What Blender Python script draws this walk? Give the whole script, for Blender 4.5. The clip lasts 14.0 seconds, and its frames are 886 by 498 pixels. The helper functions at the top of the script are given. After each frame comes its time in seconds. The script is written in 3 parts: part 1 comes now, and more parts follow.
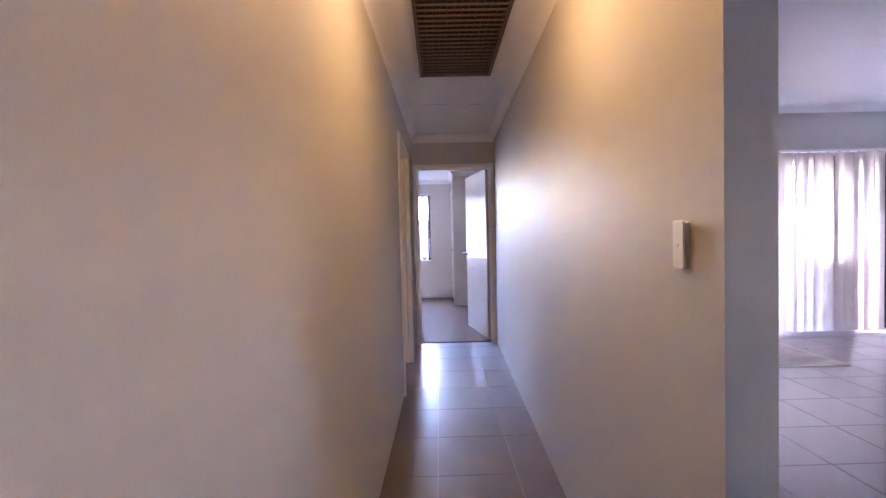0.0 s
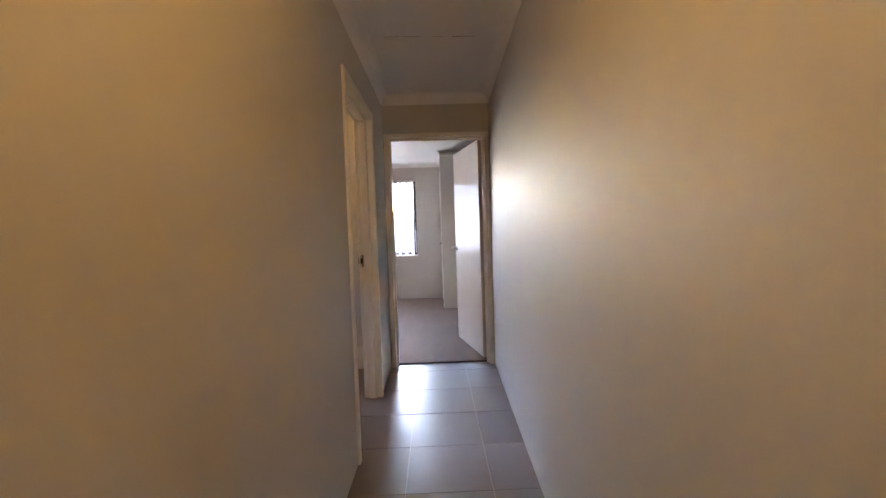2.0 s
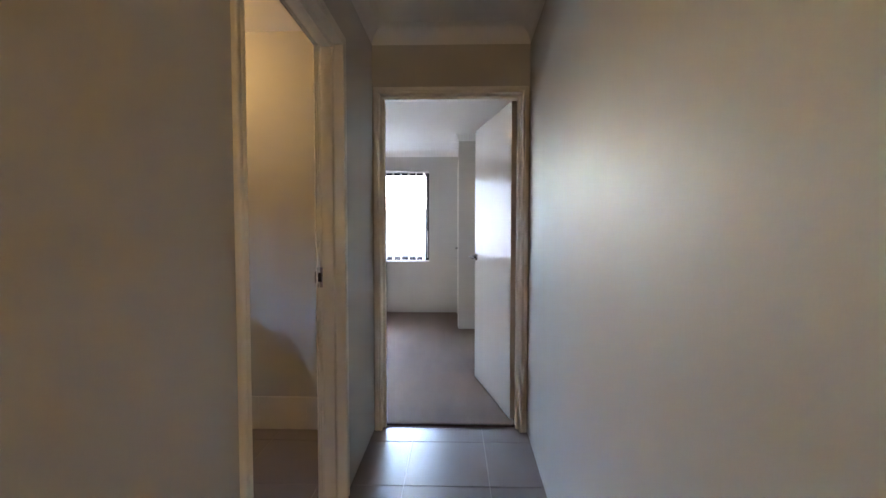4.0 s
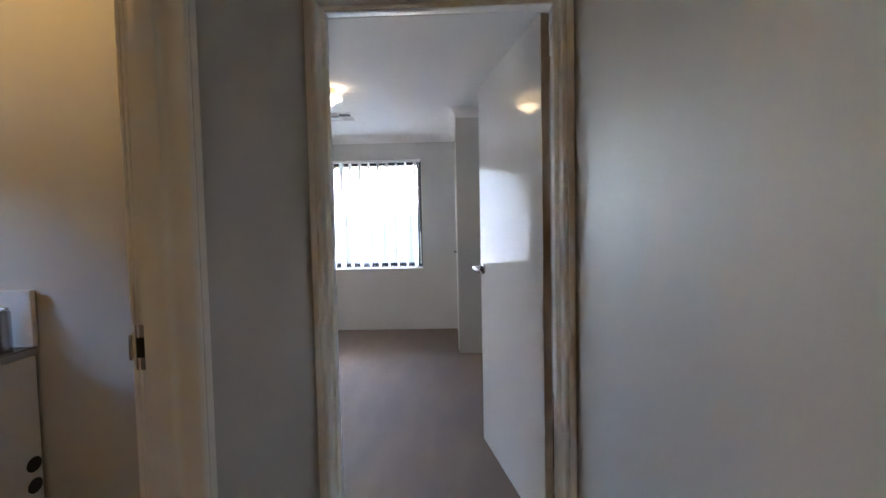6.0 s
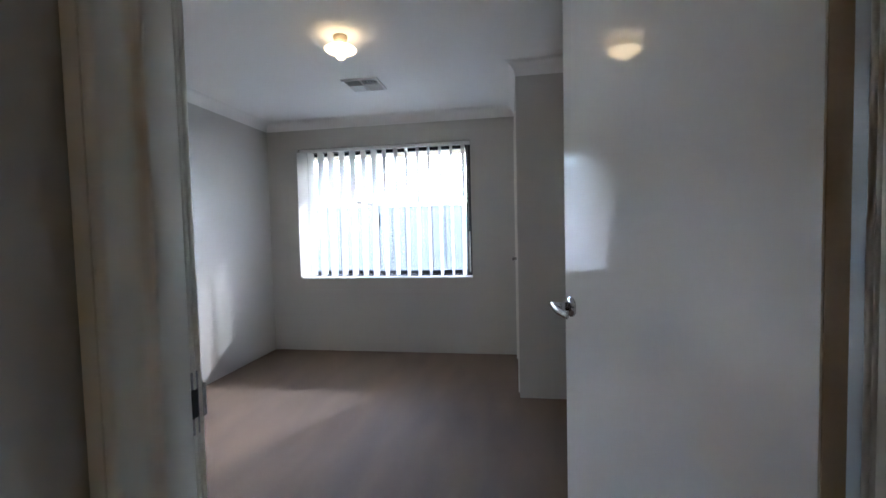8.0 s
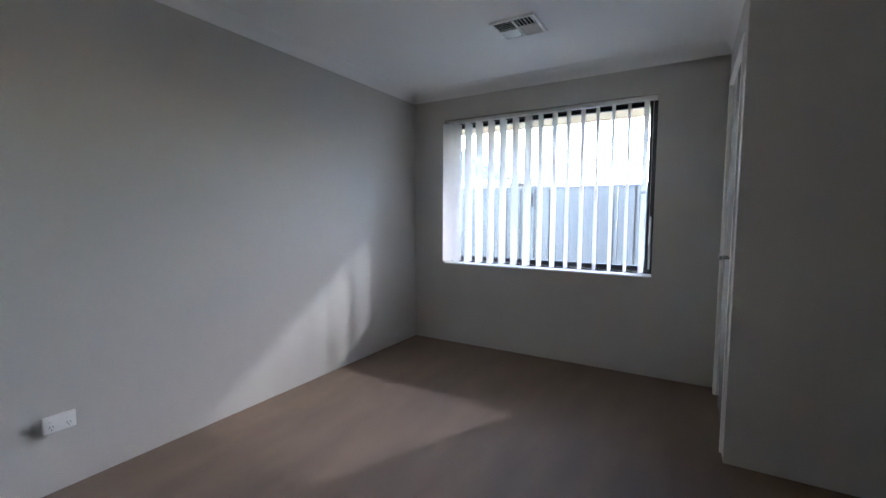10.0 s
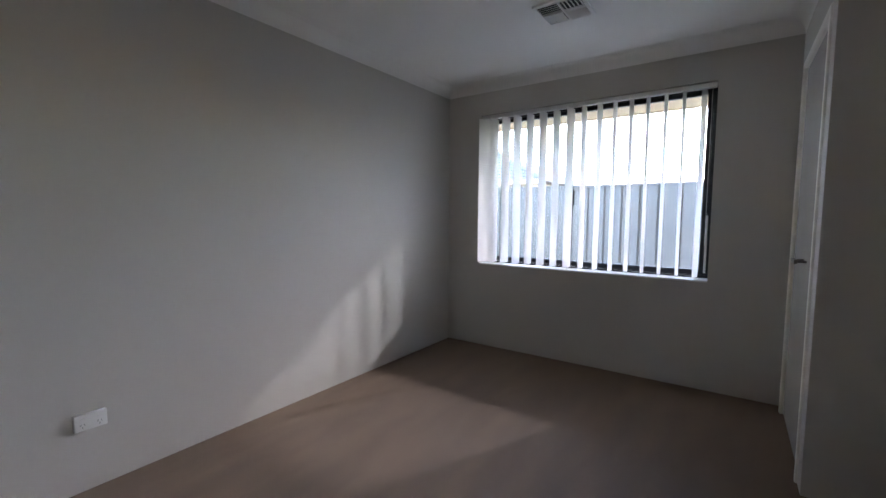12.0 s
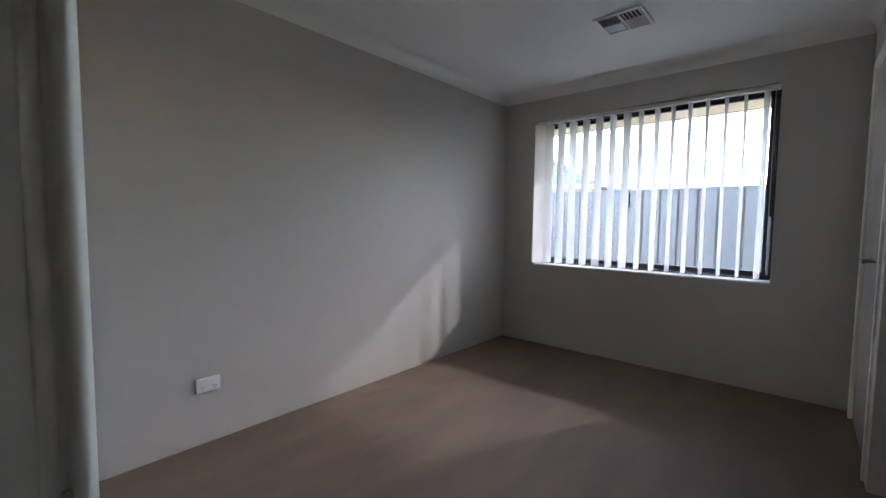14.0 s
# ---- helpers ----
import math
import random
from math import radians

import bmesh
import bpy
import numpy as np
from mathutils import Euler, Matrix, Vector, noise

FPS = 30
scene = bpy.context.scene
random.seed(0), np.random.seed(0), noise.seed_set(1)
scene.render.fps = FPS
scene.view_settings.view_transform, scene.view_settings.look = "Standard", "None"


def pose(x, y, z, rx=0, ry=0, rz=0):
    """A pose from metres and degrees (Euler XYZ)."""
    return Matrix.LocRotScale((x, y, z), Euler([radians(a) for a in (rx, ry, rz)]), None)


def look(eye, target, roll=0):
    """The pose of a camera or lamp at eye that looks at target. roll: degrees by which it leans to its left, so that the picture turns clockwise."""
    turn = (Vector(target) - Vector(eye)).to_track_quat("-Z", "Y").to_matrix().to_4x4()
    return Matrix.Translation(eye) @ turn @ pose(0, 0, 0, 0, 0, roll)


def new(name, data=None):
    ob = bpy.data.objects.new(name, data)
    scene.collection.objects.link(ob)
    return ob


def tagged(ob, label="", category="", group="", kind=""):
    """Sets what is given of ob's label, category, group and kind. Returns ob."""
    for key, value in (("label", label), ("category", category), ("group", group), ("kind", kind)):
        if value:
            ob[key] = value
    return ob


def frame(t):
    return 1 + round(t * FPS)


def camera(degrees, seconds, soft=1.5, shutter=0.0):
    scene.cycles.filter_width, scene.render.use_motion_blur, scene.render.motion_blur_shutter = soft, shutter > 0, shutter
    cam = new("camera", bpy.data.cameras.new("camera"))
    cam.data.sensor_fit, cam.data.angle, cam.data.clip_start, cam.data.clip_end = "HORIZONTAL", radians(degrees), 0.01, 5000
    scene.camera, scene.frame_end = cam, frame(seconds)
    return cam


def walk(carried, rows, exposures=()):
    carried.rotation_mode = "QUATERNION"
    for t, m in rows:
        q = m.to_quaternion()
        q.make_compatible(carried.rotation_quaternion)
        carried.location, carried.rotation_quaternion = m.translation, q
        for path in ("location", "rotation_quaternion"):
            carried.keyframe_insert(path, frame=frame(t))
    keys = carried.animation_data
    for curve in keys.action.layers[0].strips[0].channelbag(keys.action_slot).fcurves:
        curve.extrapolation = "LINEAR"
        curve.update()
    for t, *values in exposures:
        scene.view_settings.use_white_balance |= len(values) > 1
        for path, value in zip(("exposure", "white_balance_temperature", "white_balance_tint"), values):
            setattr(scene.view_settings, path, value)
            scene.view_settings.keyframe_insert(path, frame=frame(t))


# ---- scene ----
cam = camera(93.4, 14.0)
EXPOSURES = [(0, 7.27, 5800, 44), (0.5, 7.14, 6150, 42), (1.5, 7.02, 7150, 34), (3, 6.92, 6850, 21), (5.5, 6.55, 6400, 19), (7, 6.15, 6450, 17), (8, 5.75, 6300, 16),
             (9, 5.37, 6150, 15), (11.5, 4.87, 6750, 19), (14, 4.8, 6750, 19)]
PATH = [
    (0, (-0.648, -4.828, 1.249), (-0.628, -2.829, 1.192), -1.4),
    (0.5, (-0.59, -4.609, 1.246), (-0.533, -2.613, 1.129), -2.5),
    (1, (-0.514, -4.334, 1.226), (-0.503, -2.334, 1.166), -0.5),
    (1.5, (-0.481, -4.044, 1.22), (-0.537, -2.048, 1.102), -0.9),
    (2, (-0.506, -3.733, 1.233), (-0.465, -1.735, 1.138), -1.9),
    (2.5, (-0.503, -3.451, 1.211), (-0.481, -1.453, 1.109), -2.0),
    (3, (-0.484, -3.129, 1.226), (-0.497, -1.13, 1.144), -0.4),
    (5.3, (-0.419, -1.868, 1.218), (-0.517, 0.127, 1.118), -1.0),
    (5.5, (-0.424, -1.774, 1.215), (-0.506, 0.222, 1.107), -1.8),
    (6, (-0.42, -1.473, 1.238), (-0.471, 0.525, 1.15), -1.2),
    (6.5, (-0.392, -1.223, 1.227), (-0.54, 0.77, 1.137), -1.4),
    (7, (-0.365, -0.943, 1.254), (-0.661, 1.034, 1.194), 0.2),
    (7.5, (-0.379, -0.672, 1.245), (-0.694, 1.302, 1.16), -0.5),
    (8, (-0.432, -0.413, 1.258), (-0.751, 1.559, 1.166), -1.4),
    (8.5, (-0.459, -0.211, 1.257), (-0.938, 1.729, 1.168), -1.1),
    (9, (-0.477, -0.022, 1.257), (-1.205, 1.837, 1.137), -0.5),
    (11.5, (-0.682, 0.325, 1.224), (-1.806, 1.972, 1.06), 0.4),
    (12, (-0.673, 0.327, 1.228), (-1.812, 1.962, 1.066), 0.3),
    (12.5, (-0.663, 0.311, 1.23), (-1.759, 1.976, 1.071), 0.2),
    (13, (-0.663, 0.267, 1.227), (-1.72, 1.958, 1.077), 0.2),
    (13.5, (-0.656, 0.2, 1.222), (-1.758, 1.864, 1.108), 0.6),
    (14, (-0.64, 0.086, 1.185), (-1.947, 1.594, 1.05), 0.6),
]
walk(cam, [(t, look(eye, target, roll)) for t, eye, target, roll in PATH], EXPOSURES)

# ---- light -------------------------------------------------------------
SUN_DIR = Vector((-0.48, -1.0, -0.70)).normalized()
world = bpy.data.worlds.new("sky")
scene.world = world
world.use_nodes = True
wn = world.node_tree.nodes
sky = wn.new("ShaderNodeTexSky")
sky.sky_type = "NISHITA"
sky.sun_disc = False
sky.sun_elevation = math.asin(-SUN_DIR.z)
sky.sun_rotation = math.atan2(-SUN_DIR.x, -SUN_DIR.y)
sky.air_density, sky.dust_density = 1.0, 0.45
wn["Background"].inputs["Strength"].default_value = 0.15
world.node_tree.links.new(sky.outputs["Color"], wn["Background"].inputs["Color"])

sun = new("sun", bpy.data.lights.new("sun", "SUN"))
sun.data.energy = 0.075
sun.data.angle = radians(2.4)
sun.data.color = (0.87, 0.945, 1.0)
sun.matrix_world = look((4, 12, 9), Vector((4, 12, 9)) + SUN_DIR)

HALL_LAMP, LAUNDRY_LAMP = 0.084, 0.062  # watts of the bulbs


# ---- materials ---------------------------------------------------------
def material(name, color, rough=0.5, metal=0.0, spread=0.06, scale=6.0, fine=180.0, bump=0.05, spec=0.5,
             emit=None, rough_spread=0.08, per_object=0.0, stretch=None):
    """Principled surface with tone variation at two scales, uneven gloss and a fine relief."""
    m = bpy.data.materials.new(name)
    m.use_nodes = True
    n, l = m.node_tree.nodes, m.node_tree.links
    b = n["Principled BSDF"]
    b.inputs["Metallic"].default_value = metal
    b.inputs["Specular IOR Level"].default_value = spec
    co = n.new("ShaderNodeTexCoord")
    big, small = n.new("ShaderNodeTexNoise"), n.new("ShaderNodeTexNoise")
    big.inputs["Scale"].default_value, small.inputs["Scale"].default_value = scale, fine
    big.inputs["Detail"].default_value, small.inputs["Detail"].default_value = 5.0, 3.0
    if stretch:
        span3 = n.new("ShaderNodeMapping")
        span3.inputs["Scale"].default_value = stretch
        span3.inputs["Rotation"].default_value = (0, 0, 0.45)
        l.new(co.outputs["Object"], span3.inputs["Vector"])
        l.new(span3.outputs["Vector"], big.inputs["Vector"])
    else:
        l.new(co.outputs["Object"], big.inputs["Vector"])
    l.new(co.outputs["Object"], small.inputs["Vector"])
    add = n.new("ShaderNodeMath")
    add.operation = "MULTIPLY_ADD"
    l.new(small.outputs["Fac"], add.inputs[0])
    add.inputs[1].default_value = 0.45
    l.new(big.outputs["Fac"], add.inputs[2])
    span = n.new("ShaderNodeMapRange")
    span.inputs["From Min"].default_value, span.inputs["From Max"].default_value = 0.45, 1.0
    span.inputs["To Min"].default_value, span.inputs["To Max"].default_value = 1.0 - spread, 1.0 + spread
    l.new(add.outputs[0], span.inputs["Value"])
    value = span.outputs["Result"]
    if per_object:
        info = n.new("ShaderNodeObjectInfo")
        vary = n.new("ShaderNodeMapRange")
        vary.inputs["To Min"].default_value, vary.inputs["To Max"].default_value = 1.0 - per_object, 1.0 + per_object
        l.new(info.outputs["Random"], vary.inputs["Value"])
        mul = n.new("ShaderNodeMath")
        mul.operation = "MULTIPLY"
        l.new(value, mul.inputs[0])
        l.new(vary.outputs["Result"], mul.inputs[1])
        value = mul.outputs[0]
    tone = n.new("ShaderNodeVectorMath")
    tone.operation = "SCALE"
    tone.inputs[0].default_value = color
    l.new(value, tone.inputs["Scale"])
    l.new(tone.outputs["Vector"], b.inputs["Base Color"])
    gloss = n.new("ShaderNodeMapRange")
    gloss.inputs["From Min"].default_value, gloss.inputs["From Max"].default_value = 0.3, 0.7
    gloss.inputs["To Min"].default_value = max(0.02, rough - rough_spread)
    gloss.inputs["To Max"].default_value = min(1.0, rough + rough_spread)
    l.new(big.outputs["Fac"], gloss.inputs["Value"])
    l.new(gloss.outputs["Result"], b.inputs["Roughness"])
    if bump:
        bp = n.new("ShaderNodeBump")
        bp.inputs["Strength"].default_value, bp.inputs["Distance"].default_value = bump, 0.004
        l.new(small.outputs["Fac"], bp.inputs["Height"])
        l.new(bp.outputs["Normal"], b.inputs["Normal"])
    if emit:
        b.inputs["Emission Color"].default_value = (*emit[0], 1)
        b.inputs["Emission Strength"].default_value = emit[1]
    return m


M_WALL = material("wall_paint", (0.54, 0.52, 0.485), 0.58, spec=0.5, spread=0.025, scale=1.6, fine=260, bump=0.06, rough_spread=0.05)
M_CEIL = material("ceiling_paint", (0.82, 0.81, 0.79), 0.75, spread=0.02, scale=1.2, fine=200, bump=0.04)
M_CORNICE = material("cornice_paint", (0.82, 0.81, 0.79), 0.6, spread=0.02, scale=3, fine=200, bump=0.02)
M_TRIM = material("enamel_frame", (0.83, 0.81, 0.755), 0.38, spread=0.015, scale=2, fine=60, bump=0)
M_DOOR = material("door_enamel", (0.80, 0.79, 0.77), 0.07, spec=1.0, spread=0.02, scale=2, fine=60, bump=0.006, rough_spread=0.02)
M_EDGE = material("door_edge_paint", (0.50, 0.42, 0.33), 0.45, spread=0.06, scale=9)
M_TILE = material("floor_tile", (0.19, 0.16, 0.15), 0.33, spread=0.08, scale=5, fine=120, bump=0.03, per_object=0.05, rough_spread=0.03)
M_GROUT = material("grout", (0.31, 0.275, 0.25), 0.5, spread=0.1, scale=10)
M_CARPET = material("carpet", (0.18, 0.125, 0.088), 0.85, spread=0.2, scale=2.2, fine=300, bump=0.8, spec=0.2, stretch=(2.6, 0.7, 1.0))
M_CARPET.node_tree.nodes["Principled BSDF"].inputs["Sheen Weight"].default_value = 0.09
M_CARPET.node_tree.nodes["Principled BSDF"].inputs["Sheen Roughness"].default_value = 0.35
M_TUFT = material("carpet_edge", (0.05, 0.04, 0.035), 0.95, spread=0.2, scale=40)
M_RUG = material("rug_pile", (0.40, 0.35, 0.32), 0.95, spread=0.15, scale=6, fine=300, bump=0.6, spec=0.1)
M_CHROME = material("satin_chrome", (0.50, 0.50, 0.52), 0.2, 1.0, rough_spread=0.04, spread=0.04, scale=30, bump=0.0)
M_NICKEL = material("dull_nickel", (0.22, 0.21, 0.20), 0.34, 1.0, spread=0.05, scale=30, bump=0.0)
M_STEEL = material("stainless_steel", (0.40, 0.41, 0.43), 0.21, 1.0, rough_spread=0.04, spread=0.05, scale=12, bump=0.02)
# near-black paints the shade inside holes and slots; also the rubber plug's own colour
M_DARK = material("unlit_cavity_and_rubber", (0.012, 0.012, 0.012), 0.7, spread=0.1, bump=0)
M_BRONZE = material("bronze_aluminium", (0.018, 0.02, 0.024), 0.35, 0.3, spread=0.08, scale=20, bump=0.01)
M_PLASTIC = material("white_plastic", (0.80, 0.79, 0.77), 0.38, spread=0.02, scale=10, bump=0)
M_GRILLE = material("brown_grille", (0.125, 0.082, 0.055), 0.34, 0.4, spread=0.15, scale=15, bump=0.02)
M_VENTDARK = material("vent_recess_shade", (0.035, 0.035, 0.04), 0.7, spread=0.1, bump=0)
M_CABINET = material("powder_coated_steel", (0.74, 0.74, 0.74), 0.38, spread=0.02, scale=5, bump=0.02)
M_WTILE = material("skirting_tile", (0.74, 0.71, 0.66), 0.19, rough_spread=0.05, spread=0.03, scale=6, bump=0.01, per_object=0.02)
M_SILL = material("white_sill", (0.82, 0.82, 0.81), 0.38, spread=0.02, scale=8, bump=0.01)
M_BRICK = material("rendered_brick", (0.52, 0.46, 0.38), 0.9, spread=0.1, scale=8, bump=0.3)
M_SOFFIT = material("cream_soffit", (0.64, 0.48, 0.31), 0.7, spread=0.04, scale=4, bump=0.02)
M_FENCE = material("grey_fence_steel", (0.16, 0.147, 0.132), 0.45, spread=0.05, scale=3, fine=60, bump=0.01, per_object=0.02)
M_GROUND = material("sandy_ground", (0.27, 0.215, 0.155), 0.95, spread=0.2, scale=1.5, fine=40, bump=0.6)
M_PAVE = material("concrete_paving", (0.30, 0.27, 0.23), 0.85, spread=0.1, scale=3, fine=90, bump=0.3)
M_ROOFTILE = material("roof_tile", (0.125, 0.115, 0.115), 0.7, spread=0.15, scale=2.5, fine=30, bump=0.2, per_object=0.06)
M_CRACK = material("plaster_crack_shade", (0.36, 0.34, 0.32), 0.9, spread=0.15, scale=30)
M_BOX = material("timber_box", (0.24, 0.13, 0.07), 0.7, spread=0.2, scale=8, bump=0.2)


def slat_material(name, color, through_share, tint=(0.86, 0.85, 0.82)):
    """Woven blind fabric that lets part of the daylight through."""
    m = material(name, color, 0.8, spread=0.03, scale=8, fine=500, bump=0.08)
    n, l = m.node_tree.nodes, m.node_tree.links
    tr, mix = n.new("ShaderNodeBsdfTranslucent"), n.new("ShaderNodeMixShader")
    tr.inputs["Color"].default_value = (*tint, 1)
    mix.inputs["Fac"].default_value = through_share
    l.new(n["Principled BSDF"].outputs["BSDF"], mix.inputs[1])
    l.new(tr.outputs["BSDF"], mix.inputs[2])
    l.new(mix.outputs["Shader"], n["Material Output"].inputs["Surface"])
    return m


def glass_material():
    m = bpy.data.materials.new("window_glass")
    m.use_nodes = True
    n, l = m.node_tree.nodes, m.node_tree.links
    clear, shine, mix, fr = (n.new("ShaderNodeBsdfTransparent"), n.new("ShaderNodeBsdfGlossy"),
                             n.new("ShaderNodeMixShader"), n.new("ShaderNodeFresnel"))
    clear.inputs["Color"].default_value = (0.92, 0.95, 0.95, 1)
    shine.inputs["Roughness"].default_value = 0.02
    fr.inputs["IOR"].default_value = 1.45
    l.new(fr.outputs["Fac"], mix.inputs["Fac"])
    l.new(clear.outputs["BSDF"], mix.inputs[1])
    l.new(shine.outputs["BSDF"], mix.inputs[2])
    l.new(mix.outputs["Shader"], n["Material Output"].inputs["Surface"])
    return m


def glow_material(name, color, strength):
    return material(name, (0.85, 0.82, 0.75), 0.25, spread=0.01, bump=0, emit=(color, strength))


M_SLAT, M_GLASS = slat_material("blind_fabric", (0.92, 0.91, 0.89), 0.62, (0.93, 0.92, 0.90)), glass_material()
M_SLAT2 = slat_material("cream_blind_fabric", (0.62, 0.54, 0.48), 0.011, (0.84, 0.74, 0.66))
WARM = (1.0, 0.63, 0.21)
M_SHADE = glow_material("lit_opal_glass", (1.0, 0.78, 0.45), 0.085)


# ---- mesh helpers ------------------------------------------------------
def boxes(*items, bevel=0.0, seg=2):
    """One bmesh of boxes given as (x0, y0, z0, x1, y1, z1)."""
    bm = bmesh.new()
    for x0, y0, z0, x1, y1, z1 in items:
        made = bmesh.ops.create_cube(bm, size=1.0)["verts"]
        for v in made:
            v.co = Vector((x0 + (v.co.x + 0.5) * (x1 - x0), y0 + (v.co.y + 0.5) * (y1 - y0), z0 + (v.co.z + 0.5) * (z1 - z0)))
    if bevel:
        bmesh.ops.bevel(bm, geom=bm.edges[:], offset=bevel, segments=seg, profile=0.5, affect="EDGES")
    return bm


def tube(p0, p1, r0, r1=None, sides=20, bm=None, bevel=0.0):
    bm = bm or bmesh.new()
    p0, p1 = Vector(p0), Vector(p1)
    made = bmesh.ops.create_cone(bm, cap_ends=True, segments=sides, radius1=r0, radius2=r0 if r1 is None else r1, depth=(p1 - p0).length)["verts"]
    turn = (p1 - p0).to_track_quat("Z", "Y").to_matrix().to_4x4()
    bmesh.ops.transform(bm, matrix=Matrix.Translation((p0 + p1) / 2) @ turn, verts=made)
    if bevel:
        rims = [e for e in bm.edges if len(e.link_faces) == 2 and max(len(f.verts) for f in e.link_faces) > 4]
        bmesh.ops.bevel(bm, geom=rims, offset=bevel, segments=2, affect="EDGES")
    return bm


def lathe(profile, sides=36):
    """A body of revolution round z from (radius, height) pairs."""
    bm = bmesh.new()
    rings = []
    for r, z in profile:
        rings.append([bm.verts.new((r * math.cos(2 * math.pi * k / sides), r * math.sin(2 * math.pi * k / sides), z)) for k in range(sides)])
    for a, b in zip(rings, rings[1:]):
        for k in range(sides):
            bm.faces.new((a[k], a[(k + 1) % sides], b[(k + 1) % sides], b[k]))
    for ring in (rings[0], rings[-1]):
        bm.faces.new(ring)
    bmesh.ops.recalc_face_normals(bm, faces=bm.faces)
    for f in bm.faces:
        f.smooth = len(f.verts) == 4
    return bm


def sweep(path, profile, closed=False, flip=False):
    """Sweeps (inset, lift) profile pairs along a flat path of (x, y) with mitred corners; the inset goes to the path's left. The lift becomes z."""
    pts = [Vector(p) for p in path]
    n = len(pts)
    bm = bmesh.new()
    rings = []
    for i, p in enumerate(pts):
        a = (p - pts[i - 1]).normalized() if closed or i > 0 else None
        b = (pts[(i + 1) % n] - p).normalized() if closed or i < n - 1 else None
        a, b = a or b, b or a
        na, nb = Vector((-a.y, a.x)), Vector((-b.y, b.x))
        m = (na + nb) / (1 + na.dot(nb))
        rings.append([bm.verts.new((p.x + m.x * u, p.y + m.y * u, v)) for u, v in profile])
    k = len(profile)
    pairs = list(zip(rings, rings[1:])) + ([(rings[-1], rings[0])] if closed else [])
    for r0, r1 in pairs:
        for j in range(k):
            bm.faces.new((r0[j], r1[j], r1[(j + 1) % k], r0[(j + 1) % k]))
    if not closed:
        bm.faces.new(rings[0])
        bm.faces.new(rings[-1])
    bmesh.ops.recalc_face_normals(bm, faces=bm.faces)
    return bm


def slab(us, vs, hole, w0, w1, to_world):
    """A slab over the grid us x vs less its holes, from depth w0 to w1; only outer faces. to_world(u, v, w) gives the place."""
    bm = bmesh.new()
    made = {}

    def vert(u, v, w):
        key = (u, v, w)
        if key not in made:
            made[key] = bm.verts.new(to_world(u, v, w))
        return made[key]

    def solid(i, j):
        return 0 <= i < len(us) - 1 and 0 <= j < len(vs) - 1 and (i, j) not in hole

    for i in range(len(us) - 1):
        for j in range(len(vs) - 1):
            if not solid(i, j):
                continue
            a, b, c, d = us[i], us[i + 1], vs[j], vs[j + 1]
            for w in (w0, w1):
                bm.faces.new([vert(*q, w) for q in ((a, c), (b, c), (b, d), (a, d))])
            for (ni, nj), (p, q) in (((i - 1, j), ((a, c), (a, d))), ((i + 1, j), ((b, c), (b, d))),
                                     ((i, j - 1), ((a, c), (b, c))), ((i, j + 1), ((a, d), (b, d)))):
                if not solid(ni, nj):
                    bm.faces.new((vert(*p, w0), vert(*q, w0), vert(*q, w1), vert(*p, w1)))
    bmesh.ops.recalc_face_normals(bm, faces=bm.faces)
    return bm


def part(name, bm, mat, parent=None, label="", smooth=False):
    me = bpy.data.meshes.new(name)
    if smooth:
        for f in bm.faces:
            f.smooth = True
    bm.to_mesh(me)
    bm.free()
    me.materials.append(mat)
    ob = new(name, me)
    ob.parent = parent
    return tagged(ob, label)


def piece(name, me, parent, m):
    ob = new(name, me)
    ob.parent = parent
    ob.matrix_basis = m
    return ob


def thing(name, m, label, category, group="", kind=""):
    ob = new(name)
    ob.empty_display_size = 0.1
    ob.matrix_basis = m
    return tagged(ob, label, category, group, kind)


def structure(name, bm, mat, label, category):
    return tagged(part(name, bm, mat), label, category, kind="structure")


# ---- plan --------------------------------------------------------------
HL, HR = -0.93, 0.009            # hall faces
WT = 0.11                      # inner wall thickness
HALL_END = -4.04               # where the right-hand hall wall stops
CZ, LZ = 2.42, 2.70            # ceilings: hall and bedroom, living room
BX0, BX1, BY0, BY1 = -2.970, 0.30, 0.11, 3.725
WX0, WX1, WZ0, WZ1 = -2.622, -0.808, 0.774, 2.136
OUT = 0.25                     # outer wall thickness
BACK = -7.0
LX1 = 5.6
DX0, DX1 = -0.923, 0.004      # bedroom door frame, outer edges
LY0, LY1 = -1.568, -0.630      # laundry door frame, outer edges
DTOP = 2.085

SKEW_R, SKEW_L = 0.0282, 0.012  # the hall walls run a little out of true
along_x = lambda u, v, w: (u, w, v)
along_y = lambda u, v, w: (w, u, v)
flat = lambda u, v, w: (u, v, w)

structure("wall_hall_left", slab((BACK, LY0 + 0.02, LY1 - 0.02, 0.0), (0, DTOP - 0.02, CZ + 0.3), {(1, 0)}, HL - WT, HL, lambda u, v, w: (w + SKEW_L * u, u, v)), M_WALL,
          "off-white painted hall wall with a laundry doorway", "wall")
structure("wall_hall_right", slab((HALL_END, 0.0), (0, LZ + 0.05), set(), HR, 0.113, lambda u, v, w: (w + SKEW_R * u, u, v)), M_WALL,
          "off-white painted hall wall with satin sheen", "wall")
structure("wall_bedroom_door", slab((BX0 - OUT, DX0 + 0.02, DX1 - 0.02, BX1 + OUT), (0, DTOP - 0.02, LZ + 0.05), {(1, 0)}, 0.0, WT, along_x), M_WALL,
          "off-white painted wall with the bedroom doorway", "wall")
